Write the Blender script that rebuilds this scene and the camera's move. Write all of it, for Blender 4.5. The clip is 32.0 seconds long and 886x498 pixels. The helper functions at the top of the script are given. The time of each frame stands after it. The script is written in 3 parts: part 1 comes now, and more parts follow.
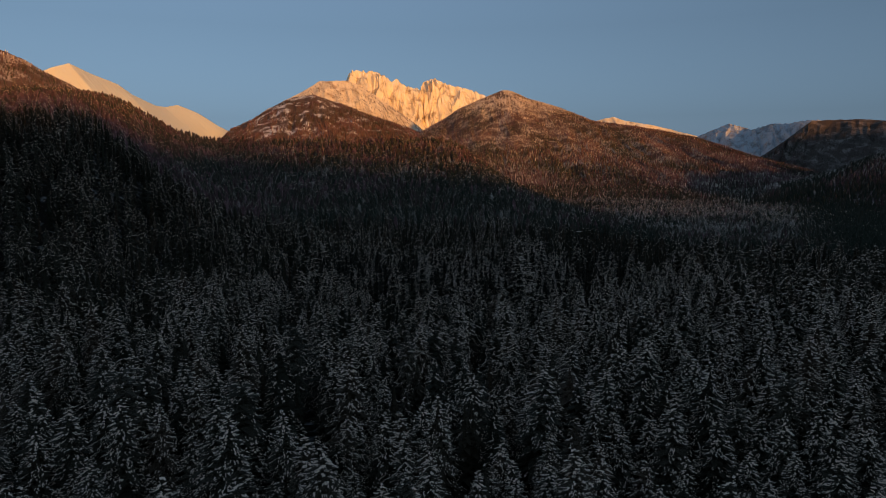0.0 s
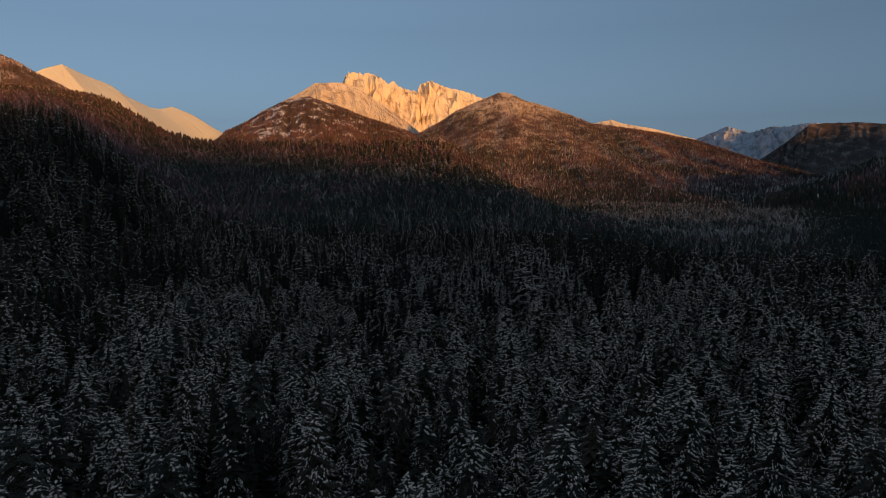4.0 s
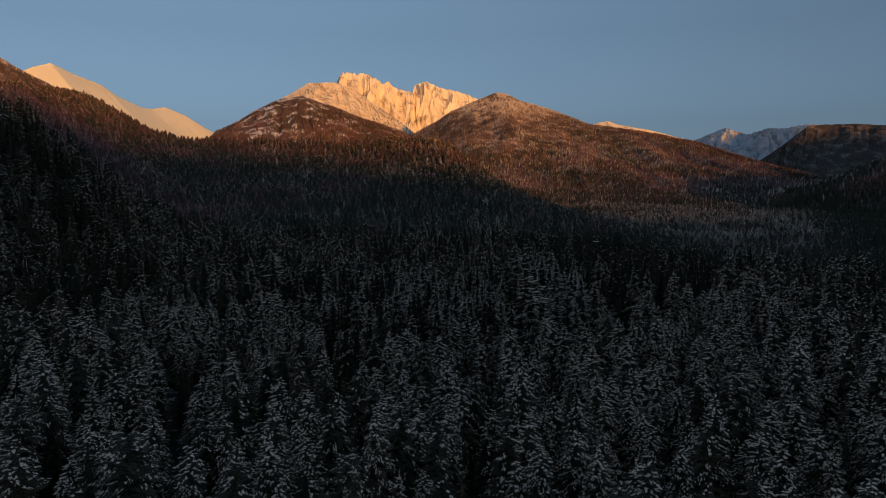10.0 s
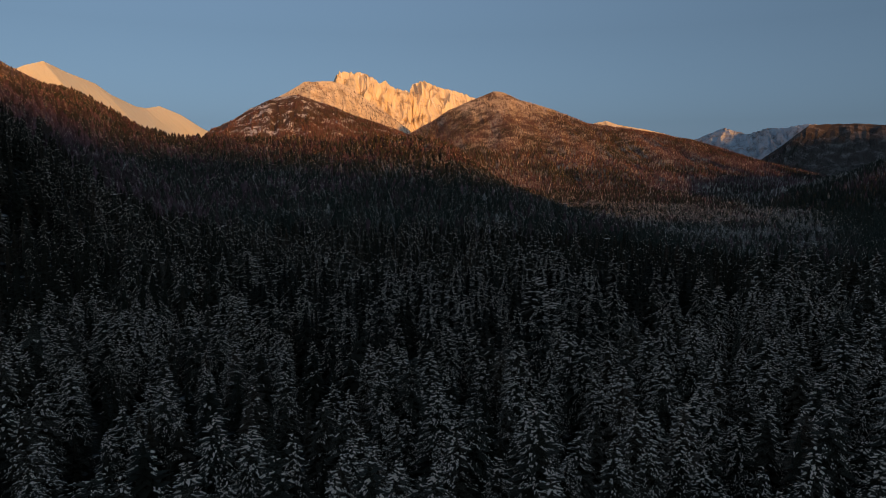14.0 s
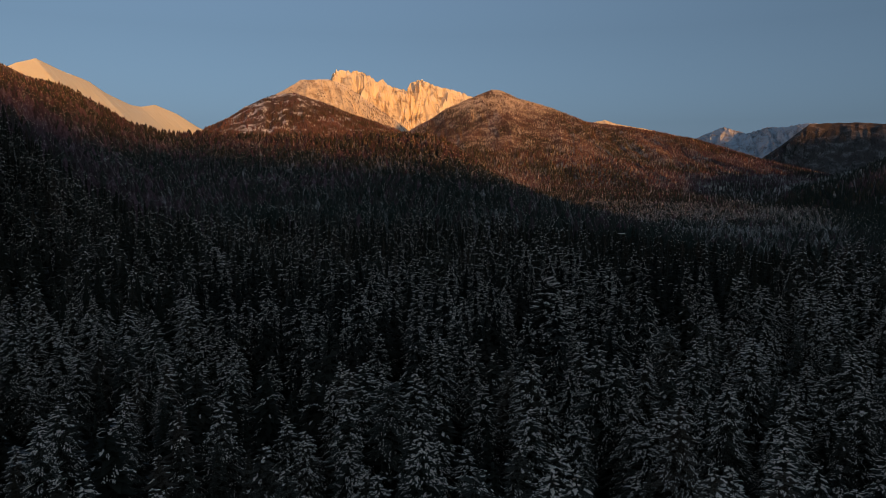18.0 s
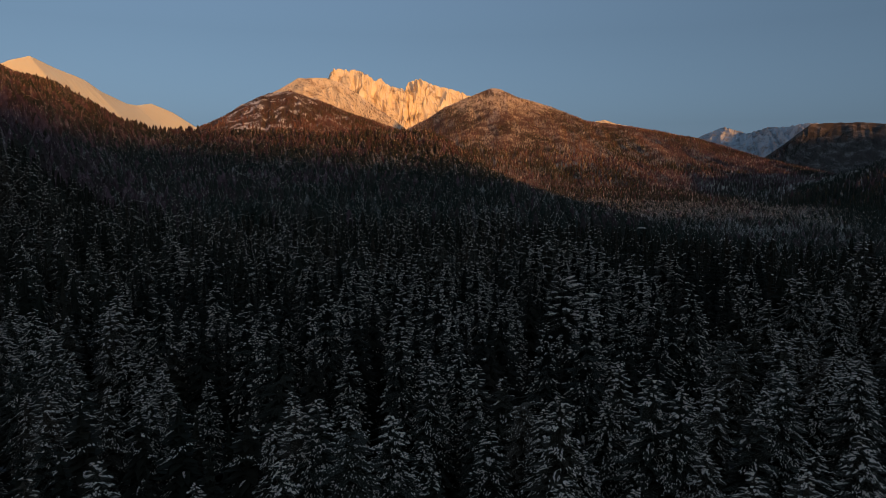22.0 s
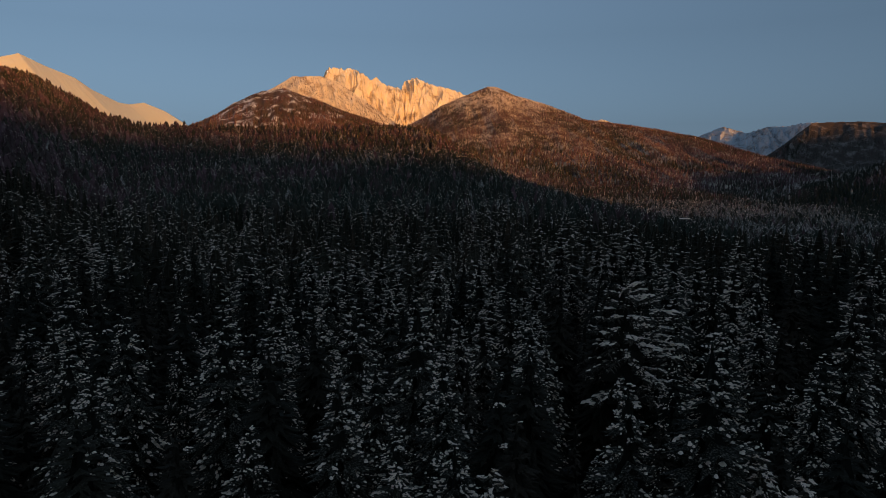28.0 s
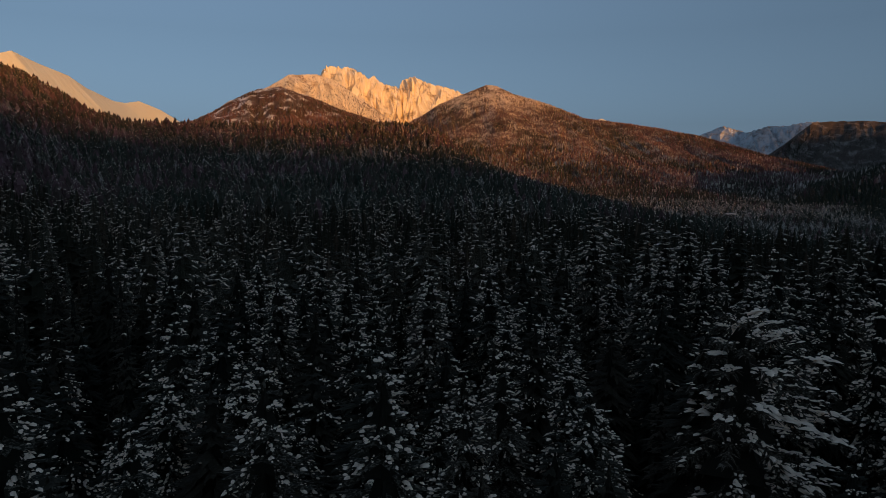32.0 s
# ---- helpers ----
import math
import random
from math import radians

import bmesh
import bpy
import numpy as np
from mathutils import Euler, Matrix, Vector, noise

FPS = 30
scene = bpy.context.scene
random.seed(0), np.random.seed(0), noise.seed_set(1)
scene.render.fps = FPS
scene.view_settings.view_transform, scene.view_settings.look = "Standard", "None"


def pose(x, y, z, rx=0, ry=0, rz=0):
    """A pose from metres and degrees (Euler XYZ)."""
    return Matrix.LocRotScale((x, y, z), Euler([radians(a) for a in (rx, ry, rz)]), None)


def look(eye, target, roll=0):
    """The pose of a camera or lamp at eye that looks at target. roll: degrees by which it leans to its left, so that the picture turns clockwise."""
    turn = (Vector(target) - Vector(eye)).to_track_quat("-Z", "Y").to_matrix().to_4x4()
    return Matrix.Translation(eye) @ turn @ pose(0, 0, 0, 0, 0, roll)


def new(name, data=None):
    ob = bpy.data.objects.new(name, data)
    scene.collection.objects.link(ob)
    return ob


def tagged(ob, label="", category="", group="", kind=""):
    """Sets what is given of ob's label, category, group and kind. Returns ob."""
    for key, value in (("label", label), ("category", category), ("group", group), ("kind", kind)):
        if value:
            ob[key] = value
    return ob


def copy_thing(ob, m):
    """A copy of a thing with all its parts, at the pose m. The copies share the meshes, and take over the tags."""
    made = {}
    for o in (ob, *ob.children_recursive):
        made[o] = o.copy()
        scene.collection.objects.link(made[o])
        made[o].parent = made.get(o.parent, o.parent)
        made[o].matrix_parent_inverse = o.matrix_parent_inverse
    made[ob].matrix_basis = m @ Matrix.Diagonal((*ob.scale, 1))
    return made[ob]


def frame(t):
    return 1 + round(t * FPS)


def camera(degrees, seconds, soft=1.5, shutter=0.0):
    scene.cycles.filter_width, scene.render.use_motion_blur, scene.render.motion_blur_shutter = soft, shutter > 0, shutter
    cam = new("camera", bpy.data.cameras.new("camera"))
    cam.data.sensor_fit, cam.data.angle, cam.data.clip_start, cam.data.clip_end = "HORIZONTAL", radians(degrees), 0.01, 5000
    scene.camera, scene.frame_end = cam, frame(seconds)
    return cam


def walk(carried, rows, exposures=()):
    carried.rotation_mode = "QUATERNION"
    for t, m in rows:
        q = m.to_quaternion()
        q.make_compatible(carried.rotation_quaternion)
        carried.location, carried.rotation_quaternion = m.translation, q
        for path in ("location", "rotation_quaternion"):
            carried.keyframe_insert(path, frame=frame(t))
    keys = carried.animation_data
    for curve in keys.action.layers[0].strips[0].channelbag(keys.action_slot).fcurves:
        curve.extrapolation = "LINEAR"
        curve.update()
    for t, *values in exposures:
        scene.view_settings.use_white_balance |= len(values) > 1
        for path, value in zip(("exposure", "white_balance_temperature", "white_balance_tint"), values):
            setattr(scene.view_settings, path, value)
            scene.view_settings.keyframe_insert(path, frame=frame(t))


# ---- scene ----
# seconds, place, heading to the right, tilt and lean in degrees
PATH = [
    (0, -0.04, 0.17, 60.03, 0.011, -6.655, -0.274),
    (1, 0.16, 7.05, 60.19, 0.059, -6.608, -0.252),
    (2, 0.38, 13.97, 60.19, 0.139, -6.542, -0.231),
    (3, 0.62, 20.92, 60.03, 0.207, -6.494, -0.210),
    (3.5, 0.75, 24.41, 59.90, 0.236, -6.467, -0.198),
    (4.5, 1.02, 31.42, 59.55, 0.299, -6.382, -0.179),
    (5.5, 1.31, 38.46, 59.07, 0.380, -6.311, -0.156),
    (6, 1.46, 41.99, 58.79, 0.418, -6.299, -0.142),
    (7, 1.77, 49.07, 58.15, 0.486, -6.288, -0.127),
    (8, 2.09, 56.17, 57.41, 0.549, -6.280, -0.117),
    (9, 2.43, 63.30, 56.59, 0.604, -6.266, -0.107),
    (10, 2.78, 70.46, 55.69, 0.657, -6.248, -0.095),
    (11, 3.13, 77.63, 54.73, 0.722, -6.219, -0.085),
    (12, 3.50, 84.83, 53.72, 0.759, -6.195, -0.074),
    (13, 3.87, 92.04, 52.65, 0.808, -6.208, -0.057),
    (14, 4.25, 99.27, 51.55, 0.858, -6.195, -0.047),
    (15.5, 4.82, 110.14, 49.84, 0.930, -6.220, -0.031),
    (17, 5.40, 121.04, 48.09, 1.000, -6.208, -0.017),
    (18, 5.78, 128.32, 46.92, 1.044, -6.180, -0.010),
    (19, 6.17, 135.60, 45.74, 1.076, -6.152, -0.000),
    (20, 6.55, 142.89, 44.58, 1.097, -6.158, 0.030),
    (21, 6.92, 150.18, 43.43, 1.131, -6.152, 0.059),
    (22, 7.29, 157.47, 42.31, 1.175, -6.130, 0.084),
    (23, 7.65, 164.77, 41.21, 1.223, -6.112, 0.110),
    (24, 8.00, 172.06, 40.15, 1.250, -6.083, 0.111),
    (25, 8.34, 179.35, 39.13, 1.300, -6.075, 0.112),
    (26.5, 8.83, 190.27, 37.69, 1.370, -6.054, 0.102),
    (28, 9.28, 201.18, 36.38, 1.444, -6.039, 0.100),
    (29, 9.56, 208.43, 35.58, 1.500, -6.054, 0.116),
    (30, 9.83, 215.68, 34.85, 1.536, -6.068, 0.129),
    (31, 10.08, 222.91, 34.19, 1.571, -6.054, 0.142),
    (32, 10.30, 230.12, 33.60, 1.612, -6.036, 0.150),
]


def flight(x, y, z, heading, tilt, lean):
    way = (math.sin(radians(heading)) * math.cos(radians(tilt)), math.cos(radians(heading)) * math.cos(radians(tilt)), math.sin(radians(tilt)))
    return look((x, y, z), (x + 100 * way[0], y + 100 * way[1], z + 100 * way[2]), lean)


cam = camera(66.0, 32.0, soft=0.8)
walk(cam, [(row[0], flight(*row[1:])) for row in PATH], [(0, 0.25), (12, 0.22), (32, 0.13)])

# ---- light: low sun behind the right shoulder, clear winter sky ----
SUN_UP, SUN_TURN = radians(5.0), radians(150.0)
world = bpy.data.worlds.new("sky")
scene.world = world
world.use_nodes = True
wn = world.node_tree.nodes
sky = wn.new("ShaderNodeTexSky")
sky.sky_type, sky.sun_disc = "NISHITA", False
sky.sun_elevation, sky.sun_rotation = SUN_UP, SUN_TURN
sky.altitude, sky.air_density, sky.dust_density, sky.ozone_density = 1500, 1.6, 3.2, 2.5
pale = wn.new("ShaderNodeHueSaturation")  # a clear but milky winter sky
pale.inputs["Saturation"].default_value = 0.15
cool = wn.new("ShaderNodeMix")
cool.data_type, cool.blend_type = "RGBA", "MULTIPLY"
cool.inputs[0].default_value, cool.inputs[7].default_value = 1.0, (0.645, 1.0, 1.48, 1)
world.node_tree.links.new(sky.outputs[0], pale.inputs["Color"])
world.node_tree.links.new(pale.outputs[0], cool.inputs[6])
world.node_tree.links.new(cool.outputs[2], wn["Background"].inputs[0])
wn["Background"].inputs[1].default_value = 0.098
sun = new("sun", bpy.data.lights.new("sun", "SUN"))
sun.data.energy, sun.data.angle, sun.data.color = 3.55, radians(4.5), (1.0, 0.42, 0.045)
sun_from = Vector((math.sin(SUN_TURN) * math.cos(SUN_UP), math.cos(SUN_TURN) * math.cos(SUN_UP), math.sin(SUN_UP)))
sun.matrix_world = look(sun_from * 3000, (0, 0, 0))


# ---- materials ----
def material(name, rough=0.8):
    m = bpy.data.materials.new(name)
    m.use_nodes = True
    n, l = m.node_tree.nodes, m.node_tree.links
    b = n["Principled BSDF"]
    b.inputs["Roughness"].default_value = rough
    b.inputs["Specular IOR Level"].default_value = 0.04
    return m, n, l, b


def noise_node(n, l, scale, detail=4, vector=None):
    t = n.new("ShaderNodeTexNoise")
    t.inputs["Scale"].default_value, t.inputs["Detail"].default_value = scale, detail
    if vector is None:
        vector = n.new("ShaderNodeNewGeometry").outputs["Position"]
    l.new(vector, t.inputs["Vector"])
    return t.outputs["Fac"]


def ramp(n, l, fac, stops):
    r = n.new("ShaderNodeValToRGB")
    e = r.color_ramp.elements
    while len(e) < len(stops):
        e.new(0.5)
    for k, (p, c) in zip(e, stops):
        k.position, k.color = p, (*c, 1)
    l.new(fac, r.inputs[0])
    return r.outputs[0]


def mix(n, l, fac, a, b):
    m = n.new("ShaderNodeMix")
    m.data_type = "RGBA"
    for sock, v in ((m.inputs[0], fac), (m.inputs[6], a), (m.inputs[7], b)):
        if isinstance(v, tuple):
            sock.default_value = (*v, 1)
        elif isinstance(v, float):
            sock.default_value = v
        else:
            l.new(v, sock)
    return m.outputs[2]


def calc(n, l, op, a, b=0.0, clamp=False):
    m = n.new("ShaderNodeMath")
    m.operation, m.use_clamp = op, clamp
    for sock, v in ((m.inputs[0], a), (m.inputs[1], b)):
        if isinstance(v, float):
            sock.default_value = v
        else:
            l.new(v, sock)
    return m.outputs[0]


def attribute(n, name):
    a = n.new("ShaderNodeAttribute")
    a.attribute_name = name
    return a.outputs["Fac"]


def bump(n, l, b, fac, strength, distance):
    k = n.new("ShaderNodeBump")
    k.inputs["Strength"].default_value, k.inputs["Distance"].default_value = strength, distance
    l.new(fac, k.inputs["Height"])
    l.new(k.outputs[0], b.inputs["Normal"])


def needle_material(name, stops, per_tree, frosted):
    m, n, l, b = material(name, 0.75)
    tint = attribute(n, "tint") if per_tree else n.new("ShaderNodeObjectInfo").outputs["Random"]
    tone = ramp(n, l, tint, stops)
    fine = noise_node(n, l, 2.2, 3)
    needles = mix(n, l, calc(n, l, "MULTIPLY", fine, 0.75), tone, (0.018, 0.018, 0.014))
    dust = calc(n, l, "MULTIPLY", calc(n, l, "SUBTRACT", noise_node(n, l, 7.0, 4), 0.50), 9.0, True)
    if per_tree:
        dust = calc(n, l, "MULTIPLY", dust, attribute(n, "frost"))
    l.new(mix(n, l, calc(n, l, "MULTIPLY", dust, frosted), needles, (0.72, 0.59, 0.46)), b.inputs["Base Color"])
    return m


NEEDLES = [(0.0, (0.040, 0.036, 0.022)), (0.5, (0.058, 0.044, 0.027)), (0.8, (0.080, 0.054, 0.032)), (1.0, (0.110, 0.068, 0.042))]
DEEP = [(0.0, (0.022, 0.021, 0.014)), (0.6, (0.032, 0.027, 0.017)), (1.0, (0.060, 0.040, 0.026))]
mat_needle = needle_material("spruce_needles", DEEP, False, 0.20)
mat_bare = needle_material("bare_spruce_needles", DEEP, False, 0.03)
mat_needle_far = needle_material("spruce_needles_stand", NEEDLES, True, 0.22)
# darker than the needles: the shade inside the crowns, put into the colour
mat_inner_shade = needle_material("inner_crown_shade", [(0.0, (0.016, 0.016, 0.012)), (1.0, (0.030, 0.022, 0.015))], False, 0.0)
mat_larch = needle_material("larch_twigs", [(0.0, (0.060, 0.050, 0.032)), (1.0, (0.085, 0.060, 0.040))], False, 0.05)

mat_snow, n, l, b = material("snow", 0.65)
b.inputs["Subsurface Weight"].default_value = 0.0
l.new(ramp(n, l, noise_node(n, l, 1.4, 3), [(0.3, (0.95, 0.71, 0.54)), (0.7, (1.0, 0.77, 0.59))]), b.inputs["Base Color"])
bump(n, l, b, noise_node(n, l, 9.0, 3), 0.4, 0.04)

mat_bark, n, l, b = material("bark", 0.9)
l.new(ramp(n, l, noise_node(n, l, 6.0, 5), [(0.3, (0.045, 0.034, 0.026)), (0.7, (0.14, 0.105, 0.08))]), b.inputs["Base Color"])
bump(n, l, b, noise_node(n, l, 14.0, 4), 0.7, 0.03)


def stand_material(name, snow_scale):
    """Trees too far off to show their twigs: needles, brown larch and frost by tree, snow in flecks."""
    m, n, l, b = material(name, 0.8)
    tone = ramp(n, l, attribute(n, "tint"), [(0.0, (0.040, 0.045, 0.032)), (0.4, (0.066, 0.056, 0.040)), (0.75, (0.105, 0.058, 0.056)), (1.0, (0.170, 0.092, 0.092))])
    flecks = noise_node(n, l, snow_scale, 3)
    frost = attribute(n, "frost")
    edge = calc(n, l, "SUBTRACT", 0.74, calc(n, l, "MULTIPLY", frost, 0.38))
    cover = calc(n, l, "MULTIPLY", calc(n, l, "SUBTRACT", flecks, edge), 7.0, True)
    l.new(mix(n, l, cover, tone, (0.80, 0.66, 0.56)), b.inputs["Base Color"])
    return m


mat_stand = stand_material("forest_stand", 2.0)
mat_stand_far = stand_material("far_forest_stand", 1.0)

mat_floor, n, l, b = material("snowy_forest_floor", 0.85)
l.new(mix(n, l, ramp(n, l, noise_node(n, l, 0.25, 5), [(0.56, (0, 0, 0)), (0.74, (1, 1, 1))]), (0.030, 0.024, 0.018), (0.40, 0.39, 0.38)), b.inputs["Base Color"])
bump(n, l, b, noise_node(n, l, 1.1, 5), 0.6, 0.3)


def slope_material(name, snow_low, rock, scale, cover, edge=9.0):
    """Snow over rock: the snow lies where a coarse and a fine noise let it."""
    m, n, l, b = material(name, 0.75)
    coarse, fine = noise_node(n, l, scale, 6), noise_node(n, l, scale * 9, 5)
    both = calc(n, l, "ADD", calc(n, l, "MULTIPLY", coarse, 0.6), calc(n, l, "MULTIPLY", fine, 0.4))
    mask = calc(n, l, "MULTIPLY", calc(n, l, "SUBTRACT", both, cover), edge, True)
    l.new(mix(n, l, mask, rock, snow_low), b.inputs["Base Color"])
    bump(n, l, b, both, 0.6, 4.0)
    return m


# the low sun's gold is put into these three snow colours
mat_peak = slope_material("sun_gold_packed_snow", (0.90, 0.75, 0.53), (0.36, 0.26, 0.17), 0.014, 0.36)
mat_smooth = slope_material("sun_gold_snowfield", (0.98, 0.88, 0.62), (0.84, 0.68, 0.44), 0.03, 0.28)
mat_bald = slope_material("sun_gold_snow_and_grass", (0.92, 0.76, 0.54), (0.56, 0.40, 0.25), 0.024, 0.37)
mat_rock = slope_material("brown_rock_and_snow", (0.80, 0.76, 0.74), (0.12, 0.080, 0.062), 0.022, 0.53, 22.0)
# rock paled towards the snow, which puts distance haze into the colour
mat_frosty = slope_material("hazy_frosted_slope", (0.58, 0.58, 0.60), (0.32, 0.28, 0.26), 0.016, 0.40)
# grass and snow darkened, with the shade on the spur's flank in the colour
mat_spur = slope_material("shade_dark_grass_and_snow", (0.26, 0.21, 0.18), (0.085, 0.066, 0.055), 0.02, 0.50)
# brighter, warmer floor that paints in the hill's sunlit crest
mat_top = slope_material("sun_gold_snow_under_trees", (0.72, 0.58, 0.43), (0.15, 0.100, 0.080), 0.02, 0.47)
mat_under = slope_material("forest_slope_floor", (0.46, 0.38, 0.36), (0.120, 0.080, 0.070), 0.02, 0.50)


# ---- meshes ----
def mesh_from(name, verts, tris, mats, index=None, values=None, smooth=False):
    verts, tris = np.asarray(verts, dtype=np.float32), np.asarray(tris, dtype=np.int32)
    me = bpy.data.meshes.new(name)
    me.vertices.add(len(verts))
    me.vertices.foreach_set("co", verts.ravel())
    width = tris.shape[1]
    me.loops.add(tris.size)
    me.loops.foreach_set("vertex_index", tris.ravel())
    me.polygons.add(len(tris))
    me.polygons.foreach_set("loop_start", np.arange(0, tris.size, width, dtype=np.int32))
    me.polygons.foreach_set("use_smooth", np.full(len(tris), smooth))
    for m in mats:
        me.materials.append(m)
    if index is not None:
        me.polygons.foreach_set("material_index", np.asarray(index, dtype=np.int32))
    for key, vals in (values or {}).items():
        me.attributes.new(key, "FLOAT", "POINT").data.foreach_set("value", np.asarray(vals, dtype=np.float32))
    me.update(calc_edges=True)
    me.validate()
    return me


def part(name, mesh, parent, label=""):
    ob = new(name, mesh)
    ob.parent = parent
    return tagged(ob, label)


rng = np.random.default_rng(7)


def hash_noise(x, y, seed=0):
    """Smooth value noise in the plane, 0 to 1."""
    xi, yi = np.floor(x).astype(np.int64), np.floor(y).astype(np.int64)
    fx, fy = x - xi, y - yi
    fx, fy = fx * fx * (3 - 2 * fx), fy * fy * (3 - 2 * fy)

    def h(a, b):
        k = (a * 374761393 + b * 668265263 + seed * 974711) & 0x7FFFFFFF
        k = ((k ^ (k >> 13)) * 1274126177) & 0x7FFFFFFF
        return ((k ^ (k >> 16)) & 0xFFFF) / 65535.0

    low = h(xi, yi) * (1 - fx) + h(xi + 1, yi) * fx
    high = h(xi, yi + 1) * (1 - fx) + h(xi + 1, yi + 1) * fx
    return low * (1 - fy) + high * fy


def fractal(x, y, octaves=4, seed=0):
    total, amp, size = 0.0, 1.0, 0.0
    for k in range(octaves):
        total = total + amp * hash_noise(x * 2 ** k + 17.3 * k, y * 2 ** k - 9.1 * k, seed + k)
        size, amp = size + amp, amp * 0.5
    return total / size


# ---- ground ----
def step(t):
    t = np.clip(t, 0, 1)
    return t * t * (3 - 2 * t)


def soft(t, k):
    """A ramp from 0 with a rounded start."""
    return k * np.log1p(np.exp(np.clip(t / k, -40, 40)))


def ground_height(x, y):
    """A bench with the valley falling off on one side, a long wooded rise ahead and a steep hillside on the other."""
    far_side = step((x - 20) / 260)
    bench = -22 * far_side * step((y - 380 + 0.15 * x) / 130) + 0.03 * np.clip(y - 1250, 0, 900) * far_side - 0.01 * np.clip(y - 420, 0, 500)
    bench = bench + 4.0 * np.exp(-((x - 85) / 55) ** 2 - ((y - 345) / 60) ** 2)
    spread = 1 - step((x - 67 + 0.10 * (y - 600)) / 214)
    rise = 1.083e-4 * soft(np.minimum(y, 1378) - 350, 40) ** 2 * spread - 0.43 * np.clip(y - 1378, 0, 300) * spread
    foot = -126 - np.where(y > 420, 0.385, -0.30) * (y - 420)
    inside = (foot - x) * 0.93
    flank = (0.928 * soft(inside, 18) - 0.922 * soft(inside - 163, 30)) * (1 - step((y - 1800) / 500))
    top = 84 + 0.13 * np.clip(y - 480, -200, 600)
    flank = flank - soft(flank - top, 10)
    rolling = 3.0 * (fractal(x / 140, y / 140, 3, 5) - 0.5) + 2.0 * (hash_noise(x / 37, y / 37, 8) - 0.5)
    knolls = 9.0 * (fractal(x / 170, y / 170, 3, 15) - 0.5) * step((y - 480) / 300)
    return bench + rise / (1 + np.maximum(0, inside) / 293) + flank + rolling + knolls


def grid_faces(nu, nv):
    a = (np.arange(nu - 1)[:, None] * nv + np.arange(nv - 1)[None, :]).ravel()
    return np.stack([a, a + nv, a + nv + 1, a + 1], 1)


gx = np.sign(np.linspace(-1, 1, 281)) * np.abs(np.linspace(-1, 1, 281)) ** 2.0 * 6000
gy = 150 + np.sign(np.linspace(-1, 1, 281)) * np.abs(np.linspace(-1, 1, 281)) ** 2.0 * 6000
GX, GY = np.meshgrid(gx, gy, indexing="ij")
verts = np.stack([GX, GY, ground_height(GX, GY)], 2).reshape(-1, 3)
ground = new("ground", mesh_from("ground", verts, grid_faces(281, 281), [mat_floor], smooth=True))
tagged(ground, "snow-dusted brown forest floor between the trees of the valley", "ground", kind="structure")


# ---- mountains ----
class Slope:
    """A mountain: a crest line with a front and a back falling from it to a base height."""

    def __init__(self, crest, front, reach, back, base, power, gully, rough, seed, fine=1.0):
        self.crest = np.array(crest, float)
        step = np.r_[0, np.cumsum(np.hypot(*np.diff(self.crest[:, :2], axis=0).T))]
        self.along, self.length = step, step[-1]
        self.front = np.array(front, float) / math.hypot(*front)
        self.reach, self.back, self.base, self.power = reach, back, base, power
        self.gully, self.rough, self.seed, self.fine = gully, rough, seed, fine

    def at(self, u, v):
        """Place at u metres along the crest and v from -1 (back foot) over 0 (crest) to 1 (front foot)."""
        c = np.stack([np.interp(u, self.along, self.crest[:, k]) for k in range(3)], -1)
        w = np.abs(v)
        out = np.where(v > 0, v * self.reach, v * self.back)
        p = (1 - w) ** self.power
        bend = 1 - 4 * np.abs(fractal(u / 90 * self.fine, out / 420 * self.fine, 4, self.seed) - 0.5)
        ribs = 1 - 4 * np.abs(fractal(u / 34 * self.fine, out / 200 * self.fine, 3, self.seed + 30) - 0.5)
        env = np.clip(w * 9, 0, 1) * np.clip((1 - w) * 3, 0, 1)
        z = self.base + (c[..., 2] - self.base) * p + env * (self.gully * (bend - 0.35) + 0.4 * self.gully * (ribs - 0.35))
        z = z + self.rough * (fractal(u / 11 * self.fine, out / 42 * self.fine, 4, self.seed + 60) - 0.5) * np.clip((1 - w) * 4, 0, 1)
        shift = out[..., None] * self.front
        sway = (fractal(u / 70, out / 130, 3, self.seed + 90) - 0.5) * self.gully * 1.2 * np.clip(w * 6, 0, 1)
        side = np.array([-self.front[1], self.front[0]])
        xy = c[..., :2] + shift + sway[..., None] * side
        return np.concatenate([xy, z[..., None]], -1)

    def mesh(self, name, nu, nv_front, nv_back, mat):
        u = np.linspace(0, self.length, nu)
        v = np.r_[-np.linspace(1, 0, nv_back, endpoint=False) ** 1.5, np.linspace(0, 1, nv_front) ** 1.3]
        U, V = np.meshgrid(u, v, indexing="ij")
        return mesh_from(name, self.at(U, V).reshape(-1, 3), grid_faces(nu, len(v))[:, ::-1], [mat], smooth=False)


